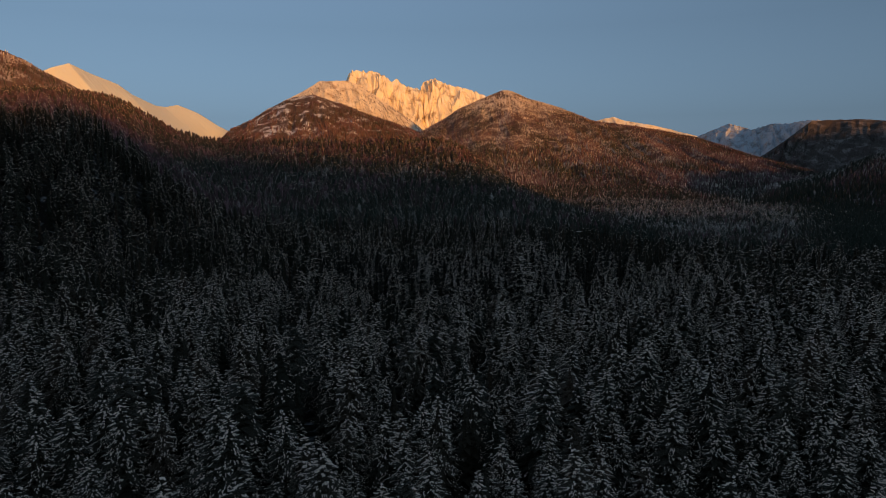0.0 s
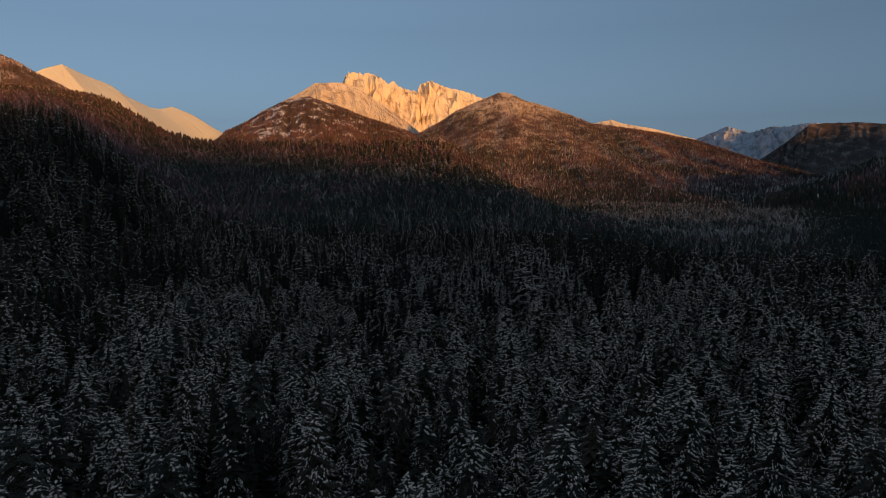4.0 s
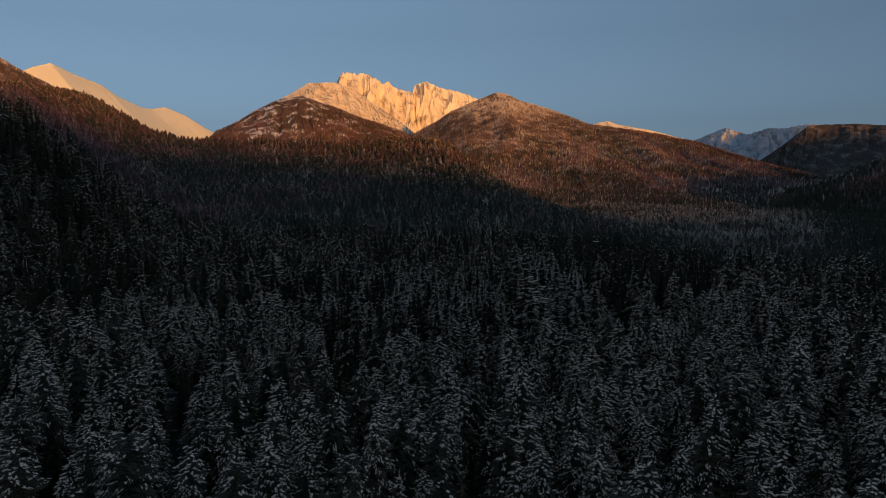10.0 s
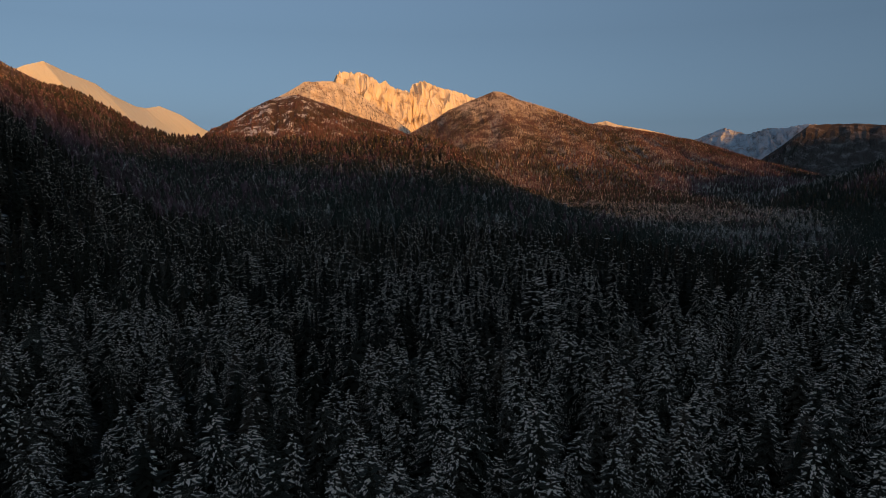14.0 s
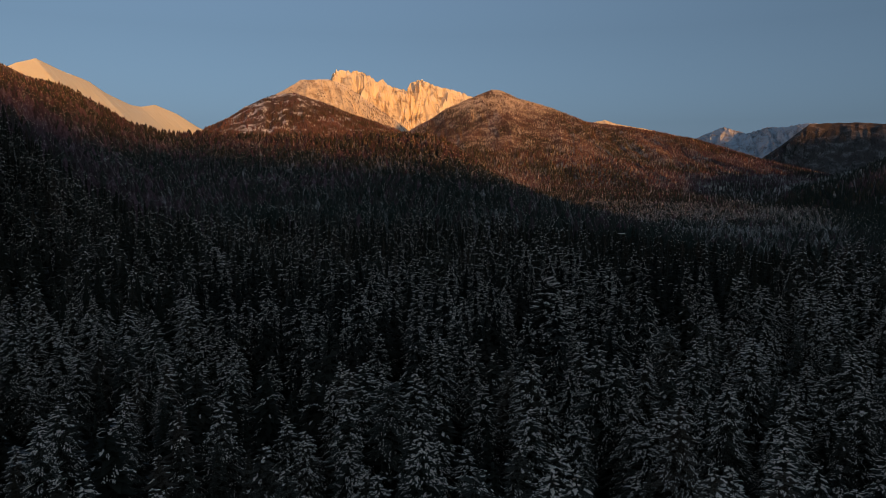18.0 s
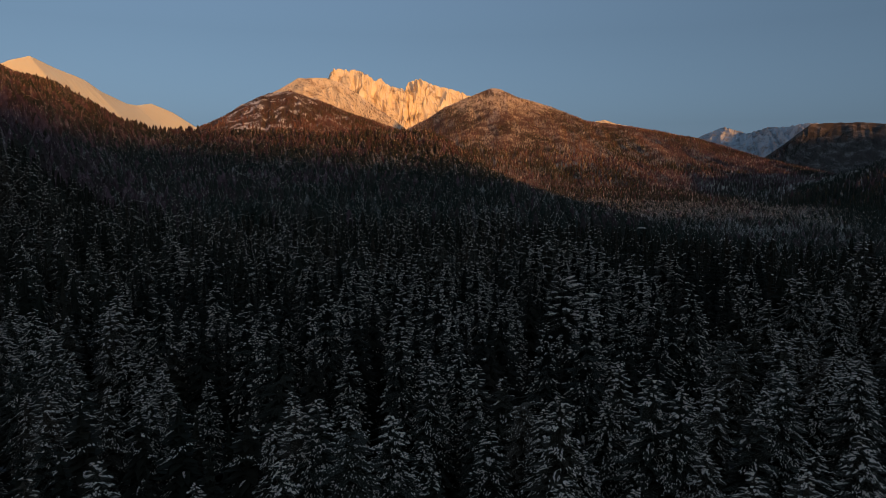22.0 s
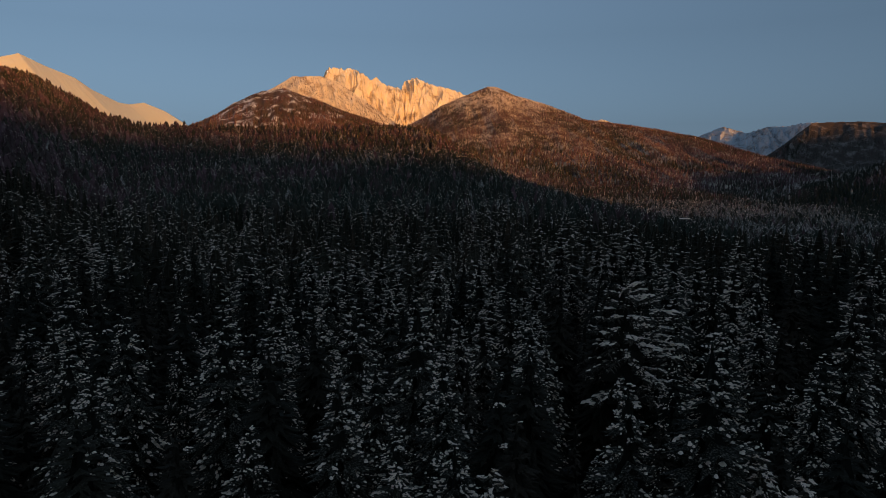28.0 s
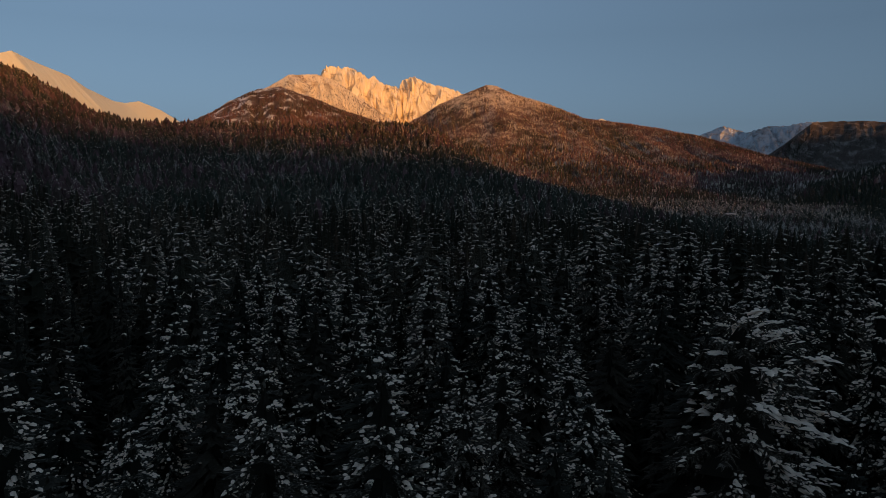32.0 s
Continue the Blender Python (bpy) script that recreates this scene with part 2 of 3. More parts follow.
CRESTS = {
    "hill_behind": [(-2000, 2250, 720), (-1662, 2300, 570), (-1450, 2300, 458), (-1405, 2346, 434), (-1359, 2392, 398), (-1309, 2438, 366), (-1225, 2484, 311), (-1120, 2530, 236), (-1000, 2560, 150)],
    "snow_mountain": [(-2300, 2900, 300), (-1778, 2875, 416), (-1675, 2990, 500), (-1641, 3075, 532), (-1623, 3220, 508), (-1581, 3404, 479), (-1576, 3542, 445), (-1597, 3864, 421),
                      (-1618, 4048, 428), (-1616, 4244, 459), (-1525, 4324, 417), (-1420, 4370, 343), (-1263, 4370, 258), (-1000, 4370, 150)],
    "buttress": [(-900, 2540, 120), (-840, 2576, 160), (-799, 2645, 217), (-742, 2691, 252), (-676, 2726, 300), (-596, 2760, 342), (-511, 2774, 354), (-417, 2806, 325), (-309, 2852, 283), (-196, 2898, 250), (-80, 2944, 205)],
    "shoulder": [(-980, 3200, 190), (-902, 3220, 262), (-751, 3266, 380), (-653, 3289, 432), (-582, 3312, 479), (-459, 3335, 484), (-387, 3346, 461), (-281, 3358, 387), (-173, 3381, 313), (-64, 3404, 226), (40, 3420, 150)],
    "peak": [(-900, 3900, 300), (-718, 3956, 416), (-590, 3979, 512), (-545, 4013, 586), (-522, 4043, 631), (-456, 4071, 629), (-384, 4106, 633), (-327, 4140, 602), (-296, 4163, 581), (-270, 4186, 604),
             (-239, 4232, 573), (-187, 4301, 560), (-137, 4370, 561), (-117, 4416, 612), (-71, 4450, 634), (-45, 4460, 638), (5, 4474, 612), (81, 4485, 591), (195, 4496, 564), (320, 4508, 514), (541, 4508, 423)],
    "hill": [(-560, 2690, -24), (-330, 2740, 70), (-190, 2790, 145), (-111, 2829, 195), (-30, 2875, 245), (17, 2898, 270), (65, 2921, 306), (150, 2955, 346), (210, 2967, 370), (260, 2981, 391), (296, 2981, 389), (355, 2967, 358), (457, 2921, 323), (511, 2886, 300),
             (612, 2806, 248), (747, 2714, 222), (819, 2622, 200), (910, 2461, 160), (956, 2300, 110), (982, 2185, 71), (1017, 2070, 35), (1060, 1880, -24)],
    "far_snow": [(700, 4370, 290), (846, 4370, 333), (988, 4370, 371), (1077, 4370, 390), (1149, 4370, 367), (1364, 4370, 330), (1490, 4370, 298), (1707, 4370, 244)],
    "far_ridge": [(1330, 4200, 120), (1415, 4140, 182), (1497, 4048, 244), (1561, 4002, 277), (1635, 3947, 312), (1728, 3864, 272), (1772, 3726, 294), (1794, 3588, 288), (1828, 3450, 296), (1896, 3381, 290), (1992, 3312, 288),
                  (2078, 3243, 276), (2252, 3220, 280), (2467, 3220, 225)],
    "far_spur": [(1250, 2960, -20), (1346, 2944, 93), (1495, 3036, 165), (1655, 3174, 240), (1719, 3220, 272), (1822, 3220, 276), (1927, 3174, 276), (2021, 3128, 266), (2190, 3105, 272), (2447, 3105, 240)],
    "hill_side": [(1000, 2400, -15), (1052, 2070, 8), (1036, 1886, 20), (1031, 1748, 40), (1037, 1610, 80), (1072, 1495, 96), (1110, 1380, 102), (1250, 1100, 100), (1500, 800, 100), (1700, 300, 100)],
    "ridge_beside": [(1610, 1940, 130), (1848, 1848, 298), (2191, 1777, 340), (2503, 1722, 368), (2782, 1673, 387), (2930, 1647, 480), (3176, 1603, 500)],
    "ridge_sunward": [(-2314, -3171, 540), (-1058, -2671, 580), (34, -2239, 580), (938, -1880, 368), (1289, -1741, 488), (1617, -1610, 362), (1890, -1501, 335), (2390, -1303, 372), (2789, -1144, 405), (3528, -850, 410), (4718, -379, 380)],
}
for key, rise in (("hill", 5), ("buttress", 4), ("far_spur", 4), ("far_snow", -6)):  # the trees stand on the crest
    CRESTS[key] = [(a, b, c + rise) for a, b, c in CRESTS[key]]
slopes = {
    "hill_behind": Slope(CRESTS["hill_behind"], (0.5, -0.87), 700, 500, -10, 1.1, 22, 4, 2),
    "snow_mountain": Slope(CRESTS["snow_mountain"], (0.75, -0.66), 900, 500, -10, 1.0, 4, 3, 3),
    "buttress": Slope(CRESTS["buttress"], (0.25, -0.97), 1150, 350, -22, 1.45, 15, 8, 4),
    "shoulder": Slope(CRESTS["shoulder"], (0.35, -0.94), 700, 350, -20, 1.1, 22, 5, 5),
    "peak": Slope(CRESTS["peak"], (0.1, -0.99), 760, 380, -10, 1.25, 66, 20, 6, 1.0),
    "hill": Slope(CRESTS["hill"], (0.05, -1.0), 1150, 500, -24, 1.40, 10, 4, 7),
    "far_snow": Slope(CRESTS["far_snow"], (0.0, -1.0), 700, 300, -20, 1.1, 20, 8, 8),
    "far_ridge": Slope(CRESTS["far_ridge"], (-0.35, -0.94), 900, 400, -30, 1.15, 34, 12, 9),
    "far_spur": Slope(CRESTS["far_spur"], (-0.5, -0.87), 800, 400, -28, 1.2, 22, 5, 13),
    "hill_side": Slope(CRESTS["hill_side"], (-0.85, -0.5), 520, 500, -30, 1.2, 14, 3, 10),
    "ridge_beside": Slope(CRESTS["ridge_beside"], (-0.03, 1.00), 350, 400, -20, 1.1, 10, 5, 12),
    "ridge_sunward": Slope(CRESTS["ridge_sunward"], (-0.36, 0.93), 900, 500, -20, 1.1, 0, 5, 11),
}
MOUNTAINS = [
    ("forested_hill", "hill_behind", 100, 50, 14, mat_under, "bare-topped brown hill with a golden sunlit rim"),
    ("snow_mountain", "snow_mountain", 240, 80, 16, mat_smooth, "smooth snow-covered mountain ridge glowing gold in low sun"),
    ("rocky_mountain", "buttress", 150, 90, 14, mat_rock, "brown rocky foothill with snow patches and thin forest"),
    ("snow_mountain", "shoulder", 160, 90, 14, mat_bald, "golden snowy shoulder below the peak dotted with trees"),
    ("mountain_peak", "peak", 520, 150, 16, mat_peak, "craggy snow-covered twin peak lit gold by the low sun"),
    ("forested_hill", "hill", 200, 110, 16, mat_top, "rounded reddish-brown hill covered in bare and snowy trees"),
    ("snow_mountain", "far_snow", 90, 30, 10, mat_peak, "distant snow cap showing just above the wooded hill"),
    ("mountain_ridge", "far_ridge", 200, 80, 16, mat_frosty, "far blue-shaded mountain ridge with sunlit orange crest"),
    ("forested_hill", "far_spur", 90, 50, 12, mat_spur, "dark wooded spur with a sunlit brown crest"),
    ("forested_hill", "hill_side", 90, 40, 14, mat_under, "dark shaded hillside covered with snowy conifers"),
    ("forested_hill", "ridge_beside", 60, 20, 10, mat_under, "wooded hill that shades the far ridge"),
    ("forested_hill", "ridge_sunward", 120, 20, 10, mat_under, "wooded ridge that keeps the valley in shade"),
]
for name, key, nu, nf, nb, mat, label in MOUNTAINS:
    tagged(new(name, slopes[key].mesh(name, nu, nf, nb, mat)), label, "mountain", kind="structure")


# ---- trees ----
class Pieces:
    """Triangles gathered for one mesh, each with a material number."""

    def __init__(self):
        self.v, self.t, self.m, self.count = [], [], [], 0

    def add(self, verts, tris, m):
        self.v.append(np.asarray(verts, float).reshape(-1, 3))
        self.t.append(np.asarray(tris, int) + self.count)
        self.m.append(np.full(len(tris), m))
        self.count += len(self.v[-1])

    def arrays(self):
        return np.concatenate(self.v), np.concatenate(self.t), np.concatenate(self.m)


def kite(p, root, ahead, side, up, length, width, droop, m, lift=0.0, begin=0.0):
    """A drooping spray with a ridge down its middle."""
    a = root + ahead * length * begin + up * (lift - droop * begin * begin)
    c = root + ahead * length + up * (lift - droop)
    mid = root + ahead * length * (0.5 + 0.3 * begin) + up * (lift - droop * 0.45 - width * 0.30)
    p.add([a, mid + side * width, c, mid - side * width], [[0, 1, 2], [0, 2, 3]], m)


LUMP_T = [t for k in range(6) for t in ([k, (k + 1) % 6, 6 + (k + 1) % 6], [k, 6 + (k + 1) % 6, 6 + k], [6 + k, 6 + (k + 1) % 6, 12])]


def lump(p, c, ahead, side, up, size, m):
    """A small rounded cap of snow with an uneven rim."""
    ring = []
    for w, h in ((1.0, -0.35), (0.72, 0.25)):
        for k in range(6):
            x, y = 1.35 * math.cos(1.0472 * k) * w * rng.uniform(0.7, 1.3), 0.85 * math.sin(1.0472 * k) * w * rng.uniform(0.7, 1.3)
            ring.append(c + size * (ahead * x + side * y + up * (h - 0.25 * max(0.0, x))))
    p.add(ring + [c + up * size * 0.55], LUMP_T, m)


def fleck(p, c, way, side, up, size):
    """A small drooping tongue of snow on a branch."""
    long, wide = size * 0.30, size * rng.uniform(0.10, 0.22)
    way = way / math.sqrt(float(way @ way))
    edge = side + up * rng.uniform(-0.5, 0.5)
    p.add([c - way * long + edge * wide, c + way * long, c - way * long - edge * wide], [[0, 1, 2]], 1)


def frame_of(az, tilt):
    ahead = np.array([math.cos(az) * math.cos(tilt), math.sin(az) * math.cos(tilt), math.sin(tilt)])
    side = np.array([-math.sin(az), math.cos(az), 0.0])
    return ahead, side, np.cross(ahead, side)


def crown_radius(kind, f):
    """Reach of the branches at the share f of the way up the crown."""
    if kind == "pine":
        return 0.35 + 0.75 * math.sqrt(max(0.0, 1 - (1.55 * f - 0.55) ** 2)) if f > 0.0 else 0.3
    return (1 - f) ** 0.62 * (0.80 + 0.20 * min(1.0, 4 * f)) + 0.03


def conifer(kind, height, radius, whorls, branches, detail, snow, foot=0.18, lumps=3, big=1.0):
    """Needles (material 0) and snow (1) of one tree with its foot at the origin. detail: sprays a branch."""
    p = Pieces()
    rings = 9 if detail > 1 else 3
    for k in range(rings):  # opaque cones added to block light and keep the crown's inside dark
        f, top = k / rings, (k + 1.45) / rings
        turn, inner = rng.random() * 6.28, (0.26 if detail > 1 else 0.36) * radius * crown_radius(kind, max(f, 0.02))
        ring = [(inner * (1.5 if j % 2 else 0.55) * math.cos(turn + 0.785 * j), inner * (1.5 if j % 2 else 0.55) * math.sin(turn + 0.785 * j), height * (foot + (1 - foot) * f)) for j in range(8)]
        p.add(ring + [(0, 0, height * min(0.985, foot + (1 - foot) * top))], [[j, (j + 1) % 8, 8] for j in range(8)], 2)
    for k in range(whorls):
        f = (k + 0.5) / whorls
        z0 = height * (foot + (1 - foot) * f ** 0.92)
        reach = radius * crown_radius(kind, f)
        for j in range(max(4, round(branches * (1 - 0.45 * f)))):
            az = rng.random() * 0.8 + 2 * math.pi * j / max(4, round(branches * (1 - 0.45 * f))) + 2.4 * k
            r = reach * rng.uniform(0.7, 1.18)
            z = z0 + rng.uniform(-1.0, 1.0) * height * (1 - foot) / whorls
            tilt = rng.uniform(-0.50, 0.02) + 0.55 * f * f
            ahead, side, up = frame_of(az, tilt)
            root = np.array([0, 0, z]) + ahead * 0.08
            droop = r * rng.uniform(0.16, 0.34)
            heavy = rng.random() < snow * min(1.0, 0.25 + 1.5 * f)
            if detail == 1:
                p.add([root + ahead * r * 0.25 + side * (r * 0.27 + 0.12) - up * droop * 0.3, root + ahead * r - up * droop, root + ahead * r * 0.25 - side * (r * 0.27 + 0.12) - up * droop * 0.3], [[0, 1, 2]], 0)
                for _ in range(lumps if heavy else 0):
                    q = rng.uniform(0.40, 1.0)
                    c = root + ahead * r * q + side * rng.uniform(-0.15, 0.15) * r + up * (0.10 - droop * q * q)
                    fleck(p, c, ahead - up * rng.uniform(0.2, 0.9) + side * rng.uniform(-0.4, 0.4), side, up, rng.uniform(0.45, 1.05) * big)
                continue
            spread = np.linspace(-1, 1, detail)
            for s in spread:
                a = s * 0.75
                way = ahead * math.cos(a) + side * math.sin(a)
                across = side * math.cos(a) - ahead * math.sin(a)
                start = root + ahead * r * 0.30 * abs(s) - up * droop * 0.1 * abs(s)
                size = r * (1 - 0.45 * abs(s)) * rng.uniform(0.85, 1.1)
                kite(p, start, way, across, up, size, size * 0.11 + 0.10, droop * (0.7 + 0.5 * abs(s)), 0)
                for _ in range(lumps):
                    if heavy and rng.random() < 0.75:
                        q = rng.uniform(0.35, 0.98)
                        lump(p, start + way * size * q + across * rng.uniform(-0.08, 0.08) * size + up * (0.04 - droop * q * q * 0.9), way, across, up, rng.uniform(0.35, 1.25) ** 1.5 * big * (0.055 + 0.024 * r), 1)
    kite(p, np.array([0, 0, height - 0.9]), np.array([0, 0, 1.0]), np.array([1.0, 0, 0]), np.array([0, 1.0, 0]), 1.1, 0.10, 0.0, 0)
    kite(p, np.array([0, 0, height - 0.9]), np.array([0, 0, 1.0]), np.array([0, 1.0, 0]), np.array([1.0, 0, 0]), 1.1, 0.10, 0.0, 0)
    return p.arrays()


def snow_pad(p, c, out, side, up, size):
    """A rounded pad of snow bent down over the end of a limb."""
    rows = [(1.0, -0.22), (0.6, 0.10)]
    ring = []
    for w, h in rows:
        for k in range(7):
            a = 0.8976 * k
            x, y = math.cos(a) * w * rng.uniform(0.55, 1.4), math.sin(a) * w * rng.uniform(0.55, 1.4)
            ring.append(c + size * (out * 1.6 * x + side * 0.85 * y + up * (h - 0.30 * max(0.0, x)) * rng.uniform(0.8, 1.2)))
    tris = []
    for k in range(7):
        j = (k + 1) % 7
        tris += [[k, j, 7 + j], [k, 7 + j, 7 + k], [7 + k, 7 + j, 14]]
    p.add(ring + [c + up * size * 0.26], tris, 1)


def pine(height, radius, foot, limbs, load):
    """Needles (0) and snow (1) of a broad full-crowned pine whose limbs carry pads of snow."""
    p = Pieces()
    upright = np.array([0, 0, 1.0])
    for k in range(limbs):
        f = (k + rng.random()) / limbs
        az = 2.4 * k + rng.uniform(-0.4, 0.4)
        r = (1 + 0.28 * math.cos(az)) * radius * (1 - f) ** 0.42 * min(1.0, 0.6 + 2.2 * f) * rng.uniform(0.55, 1.1) + 0.25
        ahead, side, up = frame_of(az, rng.uniform(-0.22, 0.10) + 0.5 * f * f)
        root = np.array([0, 0, height * (foot + (1 - foot) * f) - 0.3])
        kite(p, root, ahead, side, up, r, 0.08, r * 0.12, 0)
        for share in (1.0, 0.78, 0.55):
            c = root + ahead * r * share - up * r * 0.12 * share * share
            size = rng.uniform(0.45, 0.85) * (0.6 + 0.4 * min(1.0, r / 2.5))
            for j in range(10):
                a, b, _ = frame_of(az + rng.uniform(-1.5, 1.5), rng.uniform(-0.75, 0.1))
                kite(p, c, a, b, upright, size * rng.uniform(0.8, 1.5), 0.11, size * 0.3, 0)
            lee = 0.70 + 0.45 * math.cos(az)  # the wind has packed one side fuller
            if rng.random() < load * lee * (1.1 if share > 0.7 else 0.6):
                broad = size * (0.3 + 0.7 * rng.random() ** 1.5)
                for _ in range(int(3 + 9 * broad)):
                    u, w = rng.uniform(-1.0, 1.2), rng.uniform(-0.8, 0.8)
                    at = c + ahead * u * broad + side * w * broad + upright * (0.12 - 0.22 * broad * (u * u + w * w))
                    turned, across, _ = frame_of(az + rng.uniform(-0.8, 0.8), 0.0)
                    snow_pad(p, at, turned, across, upright, broad * rng.uniform(0.18, 0.48))
            for _ in range(3):
                if rng.random() < load * lee:
                    shift = ahead * rng.uniform(-0.8, 0.9) * size + side * rng.uniform(-1.0, 1.0) * size - upright * rng.uniform(0.0, 0.3) * size
                    snow_pad(p, c + shift + upright * 0.05, ahead, side, upright, rng.uniform(0.07, 0.22))
    # opaque inner cones, added so that the middle of the crown stays dark
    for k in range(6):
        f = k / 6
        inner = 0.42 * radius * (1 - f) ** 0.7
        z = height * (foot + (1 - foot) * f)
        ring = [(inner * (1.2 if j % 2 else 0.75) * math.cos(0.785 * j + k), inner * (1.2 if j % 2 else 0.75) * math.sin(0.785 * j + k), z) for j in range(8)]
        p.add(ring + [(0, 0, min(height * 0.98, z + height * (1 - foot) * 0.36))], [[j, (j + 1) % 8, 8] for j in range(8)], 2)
    return p.arrays()


def trunk_arrays(height, r):
    sides, rings = 7, [(0.0, 1.25), (0.04, 1.0), (0.45, 0.72), (0.8, 0.34), (0.97, 0.08)]
    v = [(math.cos(2 * math.pi * k / sides) * r * w, math.sin(2 * math.pi * k / sides) * r * w, height * h - (0.4 if h == 0 else 0)) for h, w in rings for k in range(sides)]
    t = []
    for i in range(len(rings) - 1):
        for k in range(sides):
            a, b2 = i * sides + k, i * sides + (k + 1) % sides
            t += [(a, b2, b2 + sides), (a, b2 + sides, a + sides)]
    return np.array(v), np.array(t)


def stand(name, protos, places, mats, label, values):
    """Many trees joined in one mesh. places: x, y, z, scale, turn, number of the prototype."""
    V, T, M, extra = [], [], [], {key: [] for key in values}
    base = 0
    kinds = places[:, 5].astype(int)
    for k, (pv, pt, pm) in enumerate(protos):
        sel = kinds == k
        q = places[sel]
        if not len(q):
            continue
        c, s = np.cos(q[:, 4])[:, None], np.sin(q[:, 4])[:, None]
        wide = q[:, 3:4] * (0.9 + 0.25 * ((q[:, 4:5] * 7.3) % 1))
        x = q[:, 0:1] + wide * (c * pv[:, 0] - s * pv[:, 1])
        y = q[:, 1:2] + wide * (s * pv[:, 0] + c * pv[:, 1])
        z = q[:, 2:3] + q[:, 3:4] * pv[:, 2]
        V.append(np.stack([x, y, z], -1).reshape(-1, 3))
        T.append((pt[None] + (np.arange(len(q)) * len(pv))[:, None, None] + base).reshape(-1, 3))
        M.append(np.tile(pm, len(q)))
        for key in values:
            extra[key].append(np.repeat(values[key][sel], len(pv)))
        base += len(q) * len(pv)
    me = mesh_from(name, np.concatenate(V), np.concatenate(T), mats, np.concatenate(M), {k: np.concatenate(e) for k, e in extra.items()})
    return tagged(new(name, me), label, "trees", kind="stuff")


def scatter(x0, x1, y0, y1, gap, keep):
    """Jittered grid of places, kept where keep(x, y) holds."""
    x, y = np.meshgrid(np.arange(x0, x1, gap), np.arange(y0, y1, gap), indexing="ij")
    x = x.ravel() + rng.uniform(-0.42, 0.42, x.size) * gap
    y = y.ravel() + rng.uniform(-0.42, 0.42, y.size) * gap
    ok = keep(x, y)
    return x[ok], y[ok]


def in_view(x, y, slack):
    """The part of the valley on which the flight looks down."""
    return np.abs(x - 0.03 * y) < 0.70 * np.clip(y, 0, None) + slack


def open_spot(x, y):
    """Gaps between the trees, down to the dark floor."""
    return (((x + 11) / 5.0) ** 2 + ((y - 240) / 5) ** 2 < 1) | (((x - 40) / 4.5) ** 2 + ((y - 275) / 9) ** 2 < 1) | (((x + 55) / 14) ** 2 + ((y - 232) / 11) ** 2 < 1) | (((x + 62) / 9) ** 2 + ((y - 322) / 12) ** 2 < 1)


DARK = ((-52, 316, 26, 28), (32, 292, 7, 12), (77, 377, 14, 12), (-20, 231, 10, 14), (78, 326, 30, 30), (130, 440, 70, 60), (-90, 400, 30, 20), (0, 395, 40, 12), (-110, 215, 22, 20), (225, 470, 45, 60), (85, 364, 20, 24), (-48, 288, 16, 15), (62, 288, 11, 26))


def dark_wood(x, y):
    """Groups of trees that have shed their snow."""
    inside = np.zeros(np.shape(x), bool)
    for a, b2, c, d in DARK:
        inside |= ((x - a) / c) ** 2 + ((y - b2) / d) ** 2 < 1
    return inside


def near_zone(x, y):
    return (y > 243) & (y < 322) & (np.abs(x - 10) < 20 + 0.62 * (y - 225))


def close_zone(x, y):
    """Beside and before the single trees, where the flight comes down."""
    return (y > 190) & (y < 300) & (np.abs(x - 9) < 0.64 * (y - 118) + 8) & ~near_zone(x, y)


def tier_tree(tiers, sides, jag, wide=0.19):
    """A tree for the distance: ragged skirts one above the other, height 1."""
    p = Pieces()
    for k in range(tiers):
        f0, f1 = k / tiers, min(1.0, (k + 1.7) / tiers)
        r = wide * ((1 - f0) ** 0.7 + 0.06)
        ring = [(r * (1 + jag * (-1) ** j) * math.cos(2 * math.pi * j / sides + k), r * (1 + jag * (-1) ** j) * math.sin(2 * math.pi * j / sides + k), 0.12 + 0.88 * f0 + rng.uniform(-0.02, 0.02)) for j in range(sides)]
        p.add(ring + [(0, 0, 0.12 + 0.88 * f1)], [[j, (j + 1) % sides, sides] for j in range(sides)], 0)
    return p.arrays()


def flecked_tree(tiers, sides, jag, wide, flecks, size):
    """A tree for the middle distance: dark ragged skirts with flecks of snow on them, height 1."""
    v, t, m = tier_tree(tiers, sides, jag, wide)
    p = Pieces()
    p.add(v, t, 0)
    for k in range(flecks):
        f = rng.random() ** 1.25
        az, z = rng.random() * 6.283, 0.15 + 0.83 * f
        ahead, side, up = frame_of(az, -0.75)
        r = wide * ((1 - f) ** 0.7 + 0.04) * rng.uniform(0.75, 1.1)
        c = np.array([math.cos(az) * r, math.sin(az) * r, z])
        fleck(p, c, ahead, side, up, size * rng.uniform(0.6, 1.4))
    return p.arrays()


# single trees beside the end of the flight
def tree_parts(name, label, crown, height, trunk_r, needle, snow_label="fresh snow lying in clumps on the branches"):
    thing = new(name)
    v, t, m = crown
    tv, tt = trunk_arrays(height, trunk_r)
    part("trunk", mesh_from(name + "_trunk", tv, tt, [mat_bark], smooth=True), thing)

    def only(keep):
        used = t[keep]
        ids, back = np.unique(used, return_inverse=True)
        return v[ids], back.reshape(used.shape)

    cv, ct = only(m != 1)
    part("crown", mesh_from(name + "_crown", cv, ct, [needle, mat_inner_shade], (m[m != 1] == 2).astype(int)), thing)
    if (m == 1).any():
        sv, st = only(m == 1)
        part("snow", mesh_from(name + "_snow", sv, st, [mat_snow], smooth=True), thing, snow_label)["kind"] = "stuff"
    return tagged(thing, label, "tree")


